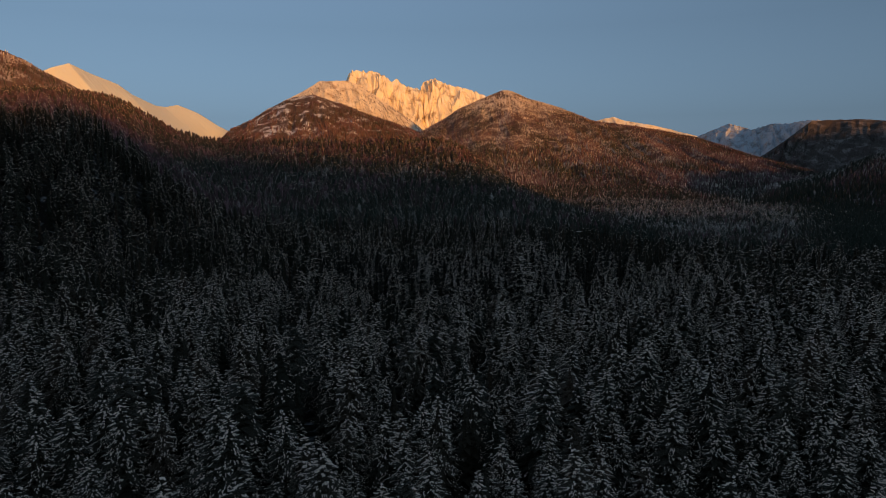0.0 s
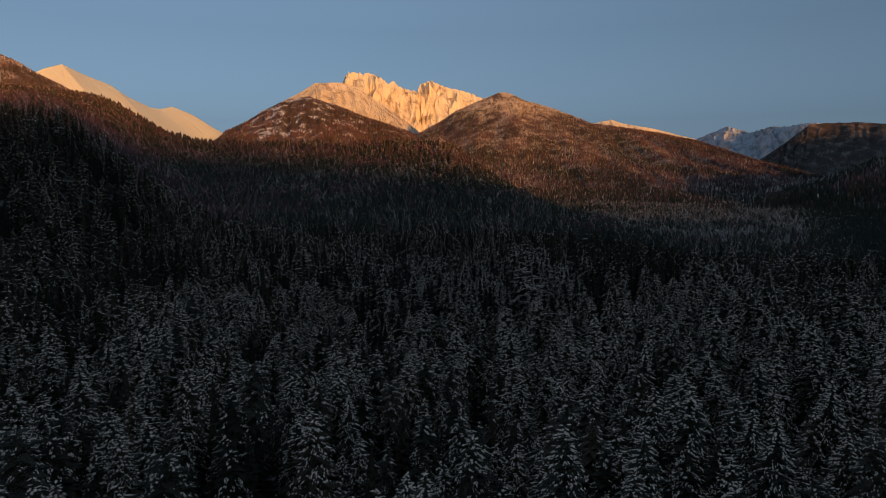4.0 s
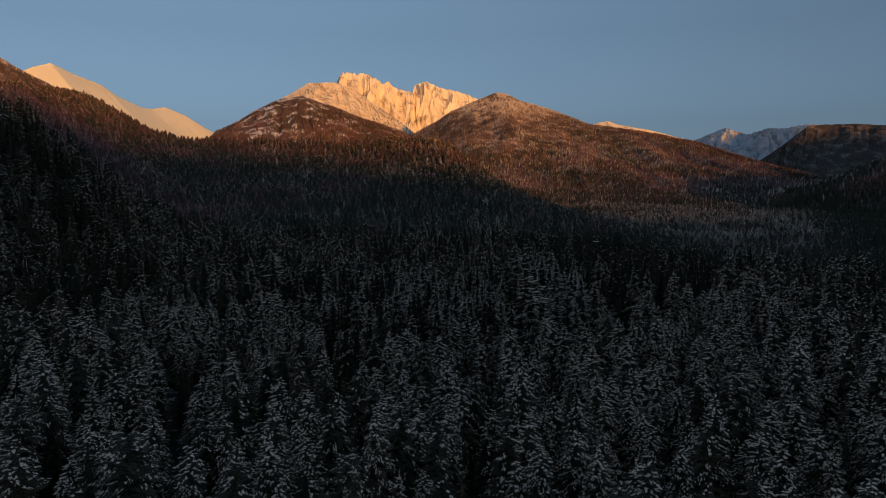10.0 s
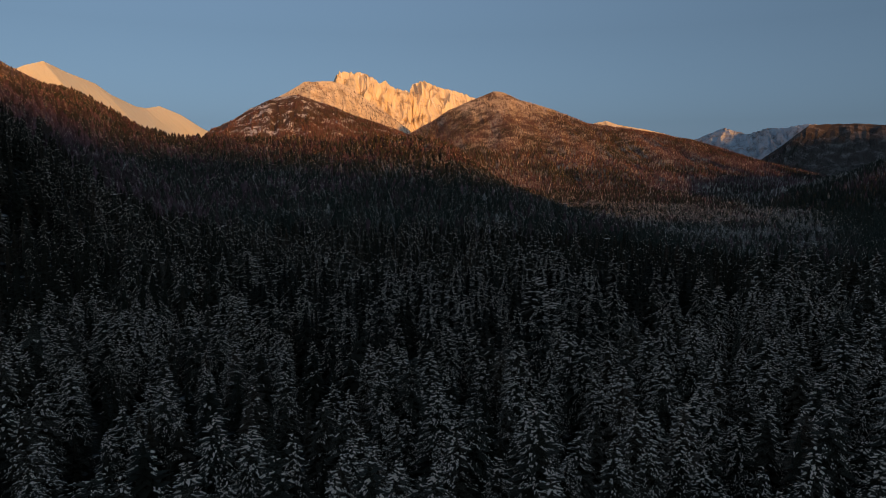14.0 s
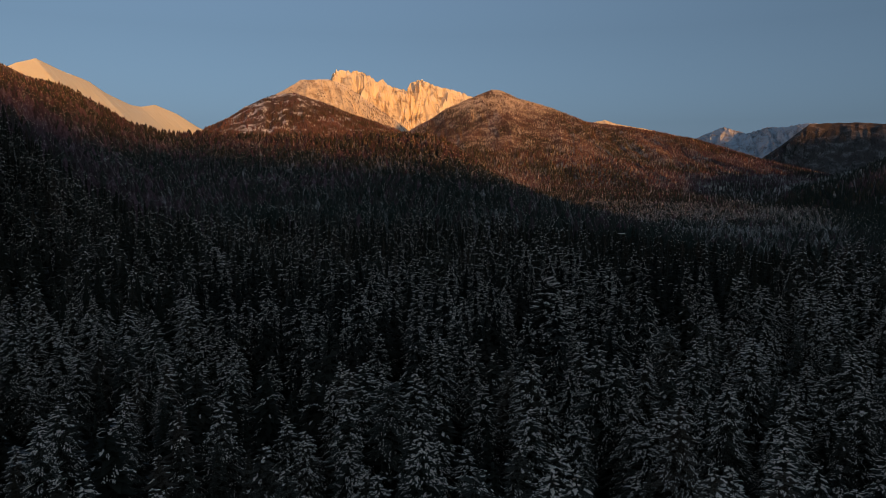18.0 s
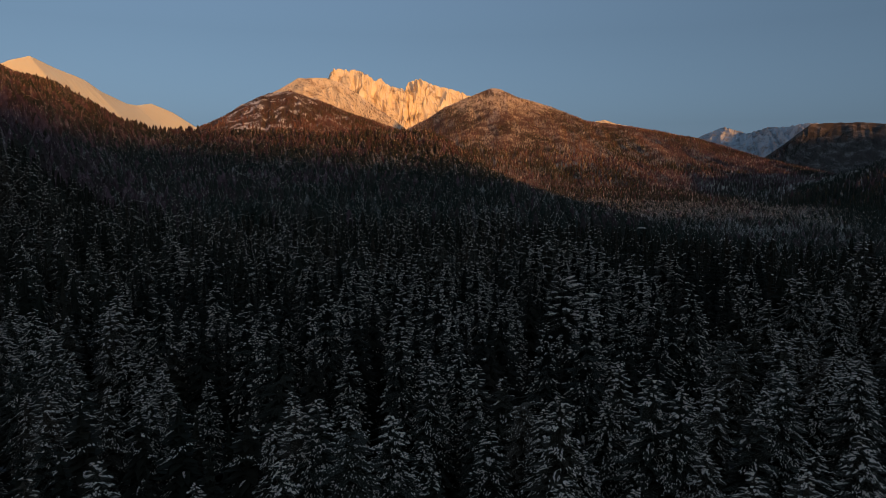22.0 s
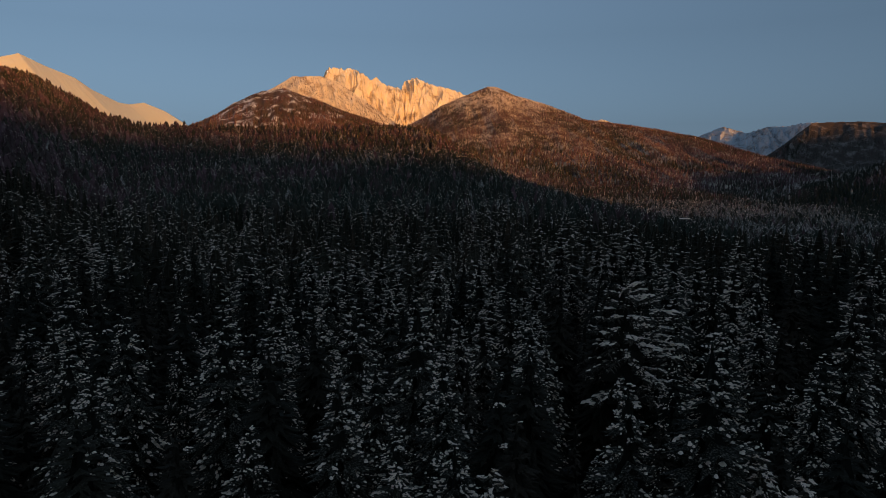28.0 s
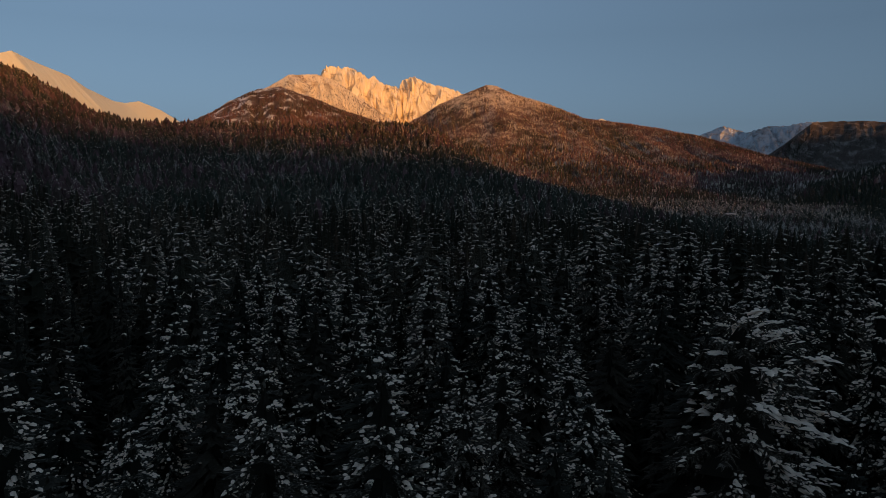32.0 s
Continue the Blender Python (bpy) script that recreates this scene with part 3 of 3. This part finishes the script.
spruces = [tree_parts("spruce_tree", "tall dark spruce with clumps of fresh snow on its branches", conifer("spruce", h, r * 1.24, 22, 10, 4, s * 0.88, 0.18, 4, 0.98), h, 0.20, mat_needle if s > 0.5 else mat_bare)
           for h, r, s in ((22, 3.9, 0.85), (20, 3.4, 0.42), (24, 4.1, 0.65), (18, 3.5, 1.0), (21, 3.6, 0.04))]
laden = tree_parts("spruce_tree", "spruce bowed under thick pads of fresh snow", conifer("spruce", 25, 3.0, 20, 8, 4, 0.9, 0.18, 5, 1.2), 25, 0.20, mat_needle)
pines = [tree_parts("pine_tree", "broad round-crowned pine heavily loaded with fresh snow", pine(h, r, 0.50, 100, s), h, 0.24, mat_needle)
         for h, r, s in ((24.4, 6.1, 0.85), (24, 3.6, 0.75))]
larches = [tree_parts("larch_tree", "bare olive-brown larch without snow among the spruces", conifer("spruce", h, r, 20, 7, 3, 0.06, 0.12), h, 0.18, mat_larch, "few flecks of snow on the twigs")
           for h, r in ((20, 2.3), (17, 2.0))]

old_larch = tree_parts("larch_tree", "broad olive-brown larch with long drooping bare twigs", conifer("spruce", 22, 4.6, 30, 10, 5, 0.05, 0.12, 2), 22, 0.24, mat_larch, "few flecks of snow on the twigs")
taken = []


def settle(proto, x, y, turn, scale):
    z = float(ground_height(np.array([x]), np.array([y]))[0])
    taken.append((x, y))
    return pose(x, y, z, 0, 0, turn) @ Matrix.Scale(scale, 4)


for proto, x, y, turn in ((pines[0], 30.2, 271.5, 0), (pines[1], -63, 346, 80), (spruces[2], 48, 261, 10), (spruces[0], -36, 348, 200), (spruces[1], -9, 303, 120),
                          (spruces[4], 60, 290, 60), (old_larch, -11, 240, 40), (larches[0], -24, 262, 0), (larches[1], 2, 285, 70), (spruces[3], 8, 262, 33)):
    proto.matrix_basis = settle(proto, x, y, turn, 1.0)

copy_thing(laden, settle(laden, -11.5, 266, 140, 1.0) @ Matrix.Scale(0.84, 4))
laden.matrix_basis = settle(laden, 47, 283, 15, 1.0)
hx, hy = scatter(-70, 90, 243, 322, 5.1, lambda x, y: near_zone(x, y) & ~open_spot(x, y))
spruce_room = 280
for x, y in zip(hx, hy):
    if min(math.hypot(x - a, y - b) for a, b in taken) < 3.2 or spruce_room == 0:
        continue
    pick, which = rng.random(), int(rng.integers(0, 5))
    if (dark_wood(x, y) or x < 36 and fractal(np.array([x / 16]), np.array([y / 16]), 2, 33)[0] > 0.64) and rng.random() < 0.88:
        pick, which = pick * 0.2, 4
    kind = "larch" if pick < 0.09 else "spruce"
    proto = larches[which % 2] if kind == "larch" else spruces[which]
    group = "bare larches among the spruces" if kind == "larch" else "snowy spruces of the valley"
    spruce_room -= kind == "spruce"
    size = rng.uniform(0.78, 1.08) if ((x - 26) / 8) ** 2 + ((y - 256) / 12) ** 2 > 1 else rng.uniform(0.55, 0.7)
    tagged(copy_thing(proto, settle(proto, x, y, rng.uniform(0, 360), 1.0) @ Matrix.Scale(size, 4)), group=group)

# a broken-topped spruce that carries a wide cap of snow
broken = tree_parts("spruce_tree", "dark broken-topped spruce with one wide snow cap", conifer("spruce", 24.5, 3.0, 14, 8, 3, 0.3, 0.18, 2), 25.0, 0.22, mat_needle)
cap = Pieces()
for k in range(5):
    snow_pad(cap, np.array([-1.0 + 0.5 * k, 0.12 * (k % 2), 25.2 + 0.05 * (k % 3)]), np.array([1.0, 0, 0]), np.array([0, 1.0, 0]), np.array([0, 0, 1.0]), 0.42 + 0.08 * (k % 2))
cv, ct, _ = cap.arrays()
part("snow_cap", mesh_from("snow_cap", cv, ct, [mat_snow], smooth=True), broken, "wide flat cap of fresh snow")
broken_foot = float(ground_height(np.array([74.0]), np.array([370.0]))[0])
broken.matrix_basis = settle(broken, 74, 370, 0, 1.0) @ Matrix.Scale((26.3 - broken_foot) / 25.4, 4)

# the valley forest
protos_mid = [conifer("spruce", h, r * 1.15, 25, 12, 1, s * 0.9, 0.18, 8, 0.78) for h, r, s in ((21, 4.3, 1.0), (19, 3.8, 0.8), (23, 4.5, 1.0), (20, 3.9, 0.35), (17, 3.9, 1.0))] + [conifer("pine", 22, 3.2, 16, 12, 1, 0.8, 0.4, 7, 0.68), conifer("spruce", 18, 2.5, 15, 8, 1, 0.04)]
protos_close = [conifer("spruce", h, r * 1.15, 26, 12, 1, s * 0.9, 0.16, 11, 0.66) for h, r, s in ((21, 4.2, 1.0), (19, 3.7, 0.8), (23, 4.4, 1.0), (20, 3.8, 0.3), (17, 3.9, 1.0))] + [conifer("pine", 22, 3.2, 18, 12, 1, 0.8, 0.4, 9, 0.55), conifer("spruce", 18, 2.5, 22, 10, 1, 0.05, 0.12, 8, 0.5)]
protos_back = [conifer("spruce", h, r * 1.12, 15, 9, 1, s * 0.9, 0.18, 6, 1.0) for h, r, s in ((21, 4.2, 1.0), (19, 3.7, 0.30), (23, 4.4, 0.75), (20, 3.8, 0.03), (17, 3.9, 1.0))] + [conifer("pine", 22, 3.2, 9, 10, 1, 0.95, 0.4), conifer("spruce", 18, 2.5, 11, 7, 1, 0.04)]
protos_rear = [conifer("spruce", h, r, 9, 6, 1, s, 0.18, 5, 1.4) for h, r, s in ((21, 4.2, 1.0), (19, 3.7, 0.5), (23, 4.4, 0.8), (20, 3.8, 0.1), (17, 3.9, 1.0))] + [conifer("pine", 22, 3.2, 8, 7, 1, 0.95, 0.4), conifer("spruce", 18, 2.5, 9, 6, 1, 0.04)]
for (y0, y1), rows_of, label in (((189, 301), protos_close, "tall snow-flecked spruces under the lower end of the flight"), ((62, 235), protos_mid, "dense snow-dusted spruce forest filling the shaded valley"), ((235, 430), protos_back, "dense snowy spruces towards the edge of the valley bench"), ((430, 540), protos_rear, "dense dark spruces beyond the valley bench")):
    mx, my = scatter(-460, 460, y0, y1, 6.2, lambda x, y: in_view(x, y, 2) & ~near_zone(x, y) & ~open_spot(x, y) & (close_zone(x, y) == (rows_of is protos_close)))
    places = np.stack([mx, my, ground_height(mx, my), rng.uniform(0.62, 0.97 if rows_of is protos_close else 1.15, mx.size), rng.uniform(0, 6.28, mx.size), rng.choice(7, mx.size, p=[0.22, 0.2, 0.2, 0.14, 0.12, 0.04, 0.08])], 1)
    bare = fractal(mx / 32, my / 32, 3, 21) + 0.07 * rng.standard_normal(mx.size) > 0.55
    bare &= ~((my < 300) & (mx > 15) | (my < 240) & (rng.random(mx.size) < 0.6))
    bare |= dark_wood(mx, my) & (rng.random(mx.size) < 0.85)
    bare |= (mx > 50) & (my > 335) & (rng.random(mx.size) < 0.85)
    places[bare, 5] = rng.choice([3, 6, 6], bare.sum())
    tint = np.clip(0.35 + 0.35 * rng.standard_normal(mx.size), 0, 1)
    stand("valley_forest", rows_of, places, [mat_needle_far, mat_snow, mat_needle_far], label, {"tint": tint, "frost": np.where(bare, 0.05, rng.uniform(0.35, 1.15, mx.size))})

protos_far = [flecked_tree(5, 7, 0.3, 0.17, n, 0.066) for n in (52, 40, 28, 10, 0)]
protos_ridge = [flecked_tree(3, 6, 0.25, 0.20, n, 0.13) for n in (22, 15, 8, 2)]
protos_hill = [tier_tree(3, 5, 0.2) for _ in range(3)]


def slope_trees(x0, x1, y0, y1, gap, protos, share, tall, label, hidden):
    x, y = scatter(x0, x1, y0, y1, gap, lambda a, b: in_view(a, b, 20) & ~hidden(a, b))
    z = ground_height(x, y)
    patch = fractal(x / 60, y / 60, 3, 21) + 0.06 * rng.standard_normal(x.size) - 0.5
    pick = np.searchsorted(np.cumsum(share), rng.random(x.size) * 0.999)
    pick = np.where(patch > 0.15, len(protos) - 1 - (rng.random(x.size) < 0.3), pick)
    # trees turn browner uphill, with faint sunlight put into the tint
    upland = np.clip((z - 20) / 70, 0, 1)
    tint = np.clip(0.24 + 0.30 * upland + 0.9 * (fractal(x / 45, y / 45, 2, 61) - 0.5) + 0.22 * rng.standard_normal(x.size), 0, 1)
    shy = np.clip((x - 0.50 * y) / 80, 0, 1)  # frost, snow flecks and brown tint drop off towards the hillside
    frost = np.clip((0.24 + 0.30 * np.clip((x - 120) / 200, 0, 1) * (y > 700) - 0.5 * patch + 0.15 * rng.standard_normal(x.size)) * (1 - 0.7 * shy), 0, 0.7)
    # near flank tinted browner in place of the weak sun on it
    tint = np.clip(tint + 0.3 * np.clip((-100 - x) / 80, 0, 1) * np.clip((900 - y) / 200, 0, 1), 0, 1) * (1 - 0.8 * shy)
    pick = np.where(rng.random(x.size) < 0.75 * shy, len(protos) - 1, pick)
    places = np.stack([x, y, z - 0.5, rng.uniform(*tall, x.size), rng.uniform(0, 6.28, x.size), np.clip(pick, 0, len(protos) - 1)], 1)
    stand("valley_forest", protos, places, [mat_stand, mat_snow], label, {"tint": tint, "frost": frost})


def hidden_back(x, y):
    """Behind the crest of the wooded rise, where nothing is seen."""
    return (y > 1450) & (x < 0.0)


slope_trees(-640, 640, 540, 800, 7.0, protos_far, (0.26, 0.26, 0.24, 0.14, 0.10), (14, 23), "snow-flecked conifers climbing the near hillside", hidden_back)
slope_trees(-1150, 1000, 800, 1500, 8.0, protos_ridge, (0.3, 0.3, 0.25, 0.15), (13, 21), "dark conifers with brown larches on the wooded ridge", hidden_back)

sx, sy = scatter(-420, 420, -180, 560, 9.6, lambda x, y: ~in_view(x, y, 4) | (y < 62))
places = np.stack([sx, sy, ground_height(sx, sy), rng.uniform(13, 23, sx.size), rng.uniform(0, 6.28, sx.size), rng.integers(0, 3, sx.size)], 1)
stand("valley_forest", [tier_tree(4, 6, 0.28, 0.20) for _ in range(3)], places, [mat_stand], "snow-dusted spruces round and behind the flight",
      {"tint": np.clip(0.30 + 0.3 * rng.standard_normal(sx.size), 0, 1), "frost": np.clip(0.42 + 0.15 * rng.standard_normal(sx.size), 0, 0.8)})

protos_tiny = [tier_tree(2, 4, 0.0) for _ in range(2)]
wx, wy = scatter(100, 1700, 1500, 2200, 8.5, lambda x, y: in_view(x, y, 30))
places = np.stack([wx, wy, ground_height(wx, wy), rng.uniform(14, 23, wx.size), rng.uniform(0, 6.28, wx.size), rng.integers(0, 2, wx.size)], 1)
stand("valley_forest", protos_tiny, places, [mat_stand_far], "frosty conifers on the floor of the upper valley",
      {"tint": np.clip(0.3 + 0.3 * rng.standard_normal(wx.size), 0, 1), "frost": np.clip(0.36 + 0.2 * rng.standard_normal(wx.size), 0, 1)})


def clothe(key, gap, v0, v1, protos, mat, name, label, tall, tone, frost_at, thin=None):
    """Forest on a mountain's front between the shares v0 and v1 of its fall."""
    s = slopes[key]
    nu, nv = int(s.length / gap), int((v1 - v0) * s.reach / gap)
    u = (np.arange(nu)[:, None] + rng.uniform(0, 1, (nu, nv))) * gap
    v = v0 + (np.arange(nv)[None, :] + rng.uniform(0, 1, (nu, nv))) * gap / s.reach
    u, v = u.ravel(), np.clip(v.ravel(), v0, v1)
    q = s.at(u, v)
    ok = (np.abs(q[:, 0] - 0.03 * q[:, 1]) < 0.72 * q[:, 1] + 60) & (q[:, 2] > ground_height(q[:, 0], q[:, 1]) - 3)
    if thin is not None:
        ok &= rng.random(len(u)) < thin(u, v, q)
    u, v, q = u[ok], v[ok], q[ok]
    size = rng.uniform(*tall, len(q)) * np.where(v < 0.02, 0.7, 1)
    patch = 1.6 * (fractal(u / 95, v * s.reach / 130, 3, 55) - 0.5)
    places = np.stack([q[:, 0], q[:, 1], q[:, 2] - 0.6, size, rng.uniform(0, 6.28, len(q)), rng.integers(0, len(protos), len(q))], 1)
    stand(name, protos, places, [mat], label, {"tint": np.clip(tone + patch + 0.26 * rng.standard_normal(len(q)), 0, 1), "frost": np.clip(frost_at(u, v, q) + 0.3 * patch + 0.2 * rng.standard_normal(len(q)), 0, 1)})


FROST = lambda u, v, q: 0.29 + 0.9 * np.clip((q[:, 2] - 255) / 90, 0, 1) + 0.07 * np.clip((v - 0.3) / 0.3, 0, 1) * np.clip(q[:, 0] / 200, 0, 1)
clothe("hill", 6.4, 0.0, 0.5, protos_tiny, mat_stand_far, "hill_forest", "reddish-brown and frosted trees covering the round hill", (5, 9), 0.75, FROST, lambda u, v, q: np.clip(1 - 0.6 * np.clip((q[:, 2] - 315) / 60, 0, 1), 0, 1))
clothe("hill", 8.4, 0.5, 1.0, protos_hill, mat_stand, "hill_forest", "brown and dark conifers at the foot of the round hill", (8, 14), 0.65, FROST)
ROCKY = lambda u, v, q: np.clip(np.where(q[:, 0] > -420, 0.7, 0.14) + 3.5 * np.clip(v - 0.12, 0, 1) + 2.2 * (fractal(u / 60, v * 25, 3, 71) - 0.5), 0.03, 1)
clothe("buttress", 7.2, 0.0, 0.5, protos_tiny, mat_stand_far, "hill_forest", "thin brown forest below the rocky foothill", (7, 13), 0.85, lambda u, v, q: 0.10 + 0 * u, ROCKY)
clothe("buttress", 7.4, 0.5, 1.0, protos_hill, mat_stand, "hill_forest", "brown larches and dark conifers below the foothill", (9, 17), 0.62, lambda u, v, q: 0.27 + 0 * u)
clothe("shoulder", 6.5, 0.01, 0.8, protos_tiny, mat_stand_far, "sparse_trees", "scattered dwarf trees on the golden snow slope", (3, 8), 1.0, lambda u, v, q: 0.35 + 0 * u, lambda u, v, q: np.clip(0.5 + 1.6 * v + 1.2 * (fractal(u / 50, v * 14, 3, 77) - 0.5), 0, 0.95))
clothe("hill_side", 8.8, 0.0, 1.0, protos_hill, mat_stand, "hill_forest", "shaded snowy conifers on the dark hillside", (13, 20), 0.15, lambda u, v, q: 0.08 + 0.42 * np.clip((q[:, 1] - 1350) / 250, 0, 1))
# frost strongest along the crest, painting in the sunlit rim
clothe("hill_behind", 10.0, 0.0, 0.6, protos_tiny, mat_stand_far, "hill_forest", "brown trees below the golden hill rim", (7, 14), 0.75, lambda u, v, q: np.clip(0.75 - 5 * v, 0.15, 1))
# heavy even frost gives these trees the low contrast of haze
clothe("far_ridge", 14.0, 0.0, 0.9, protos_tiny, mat_stand_far, "hill_forest", "haze-pale frosted trees on the far mountain ridge", (3, 6), 0.6, lambda u, v, q: 0.75 + 0 * u, lambda u, v, q: np.clip(0.55 - 0.0003 * (q[:, 1] - 3300), 0.1, 1))
clothe("far_spur", 9.5, 0.0, 1.0, protos_tiny, mat_stand_far, "hill_forest", "brown trees on the shaded far spur", (4, 7), 0.3, lambda u, v, q: 0.1 + 0 * u, lambda u, v, q: np.clip(0.03 + 7 * np.clip(v - 0.05, 0, 1), 0, 1))
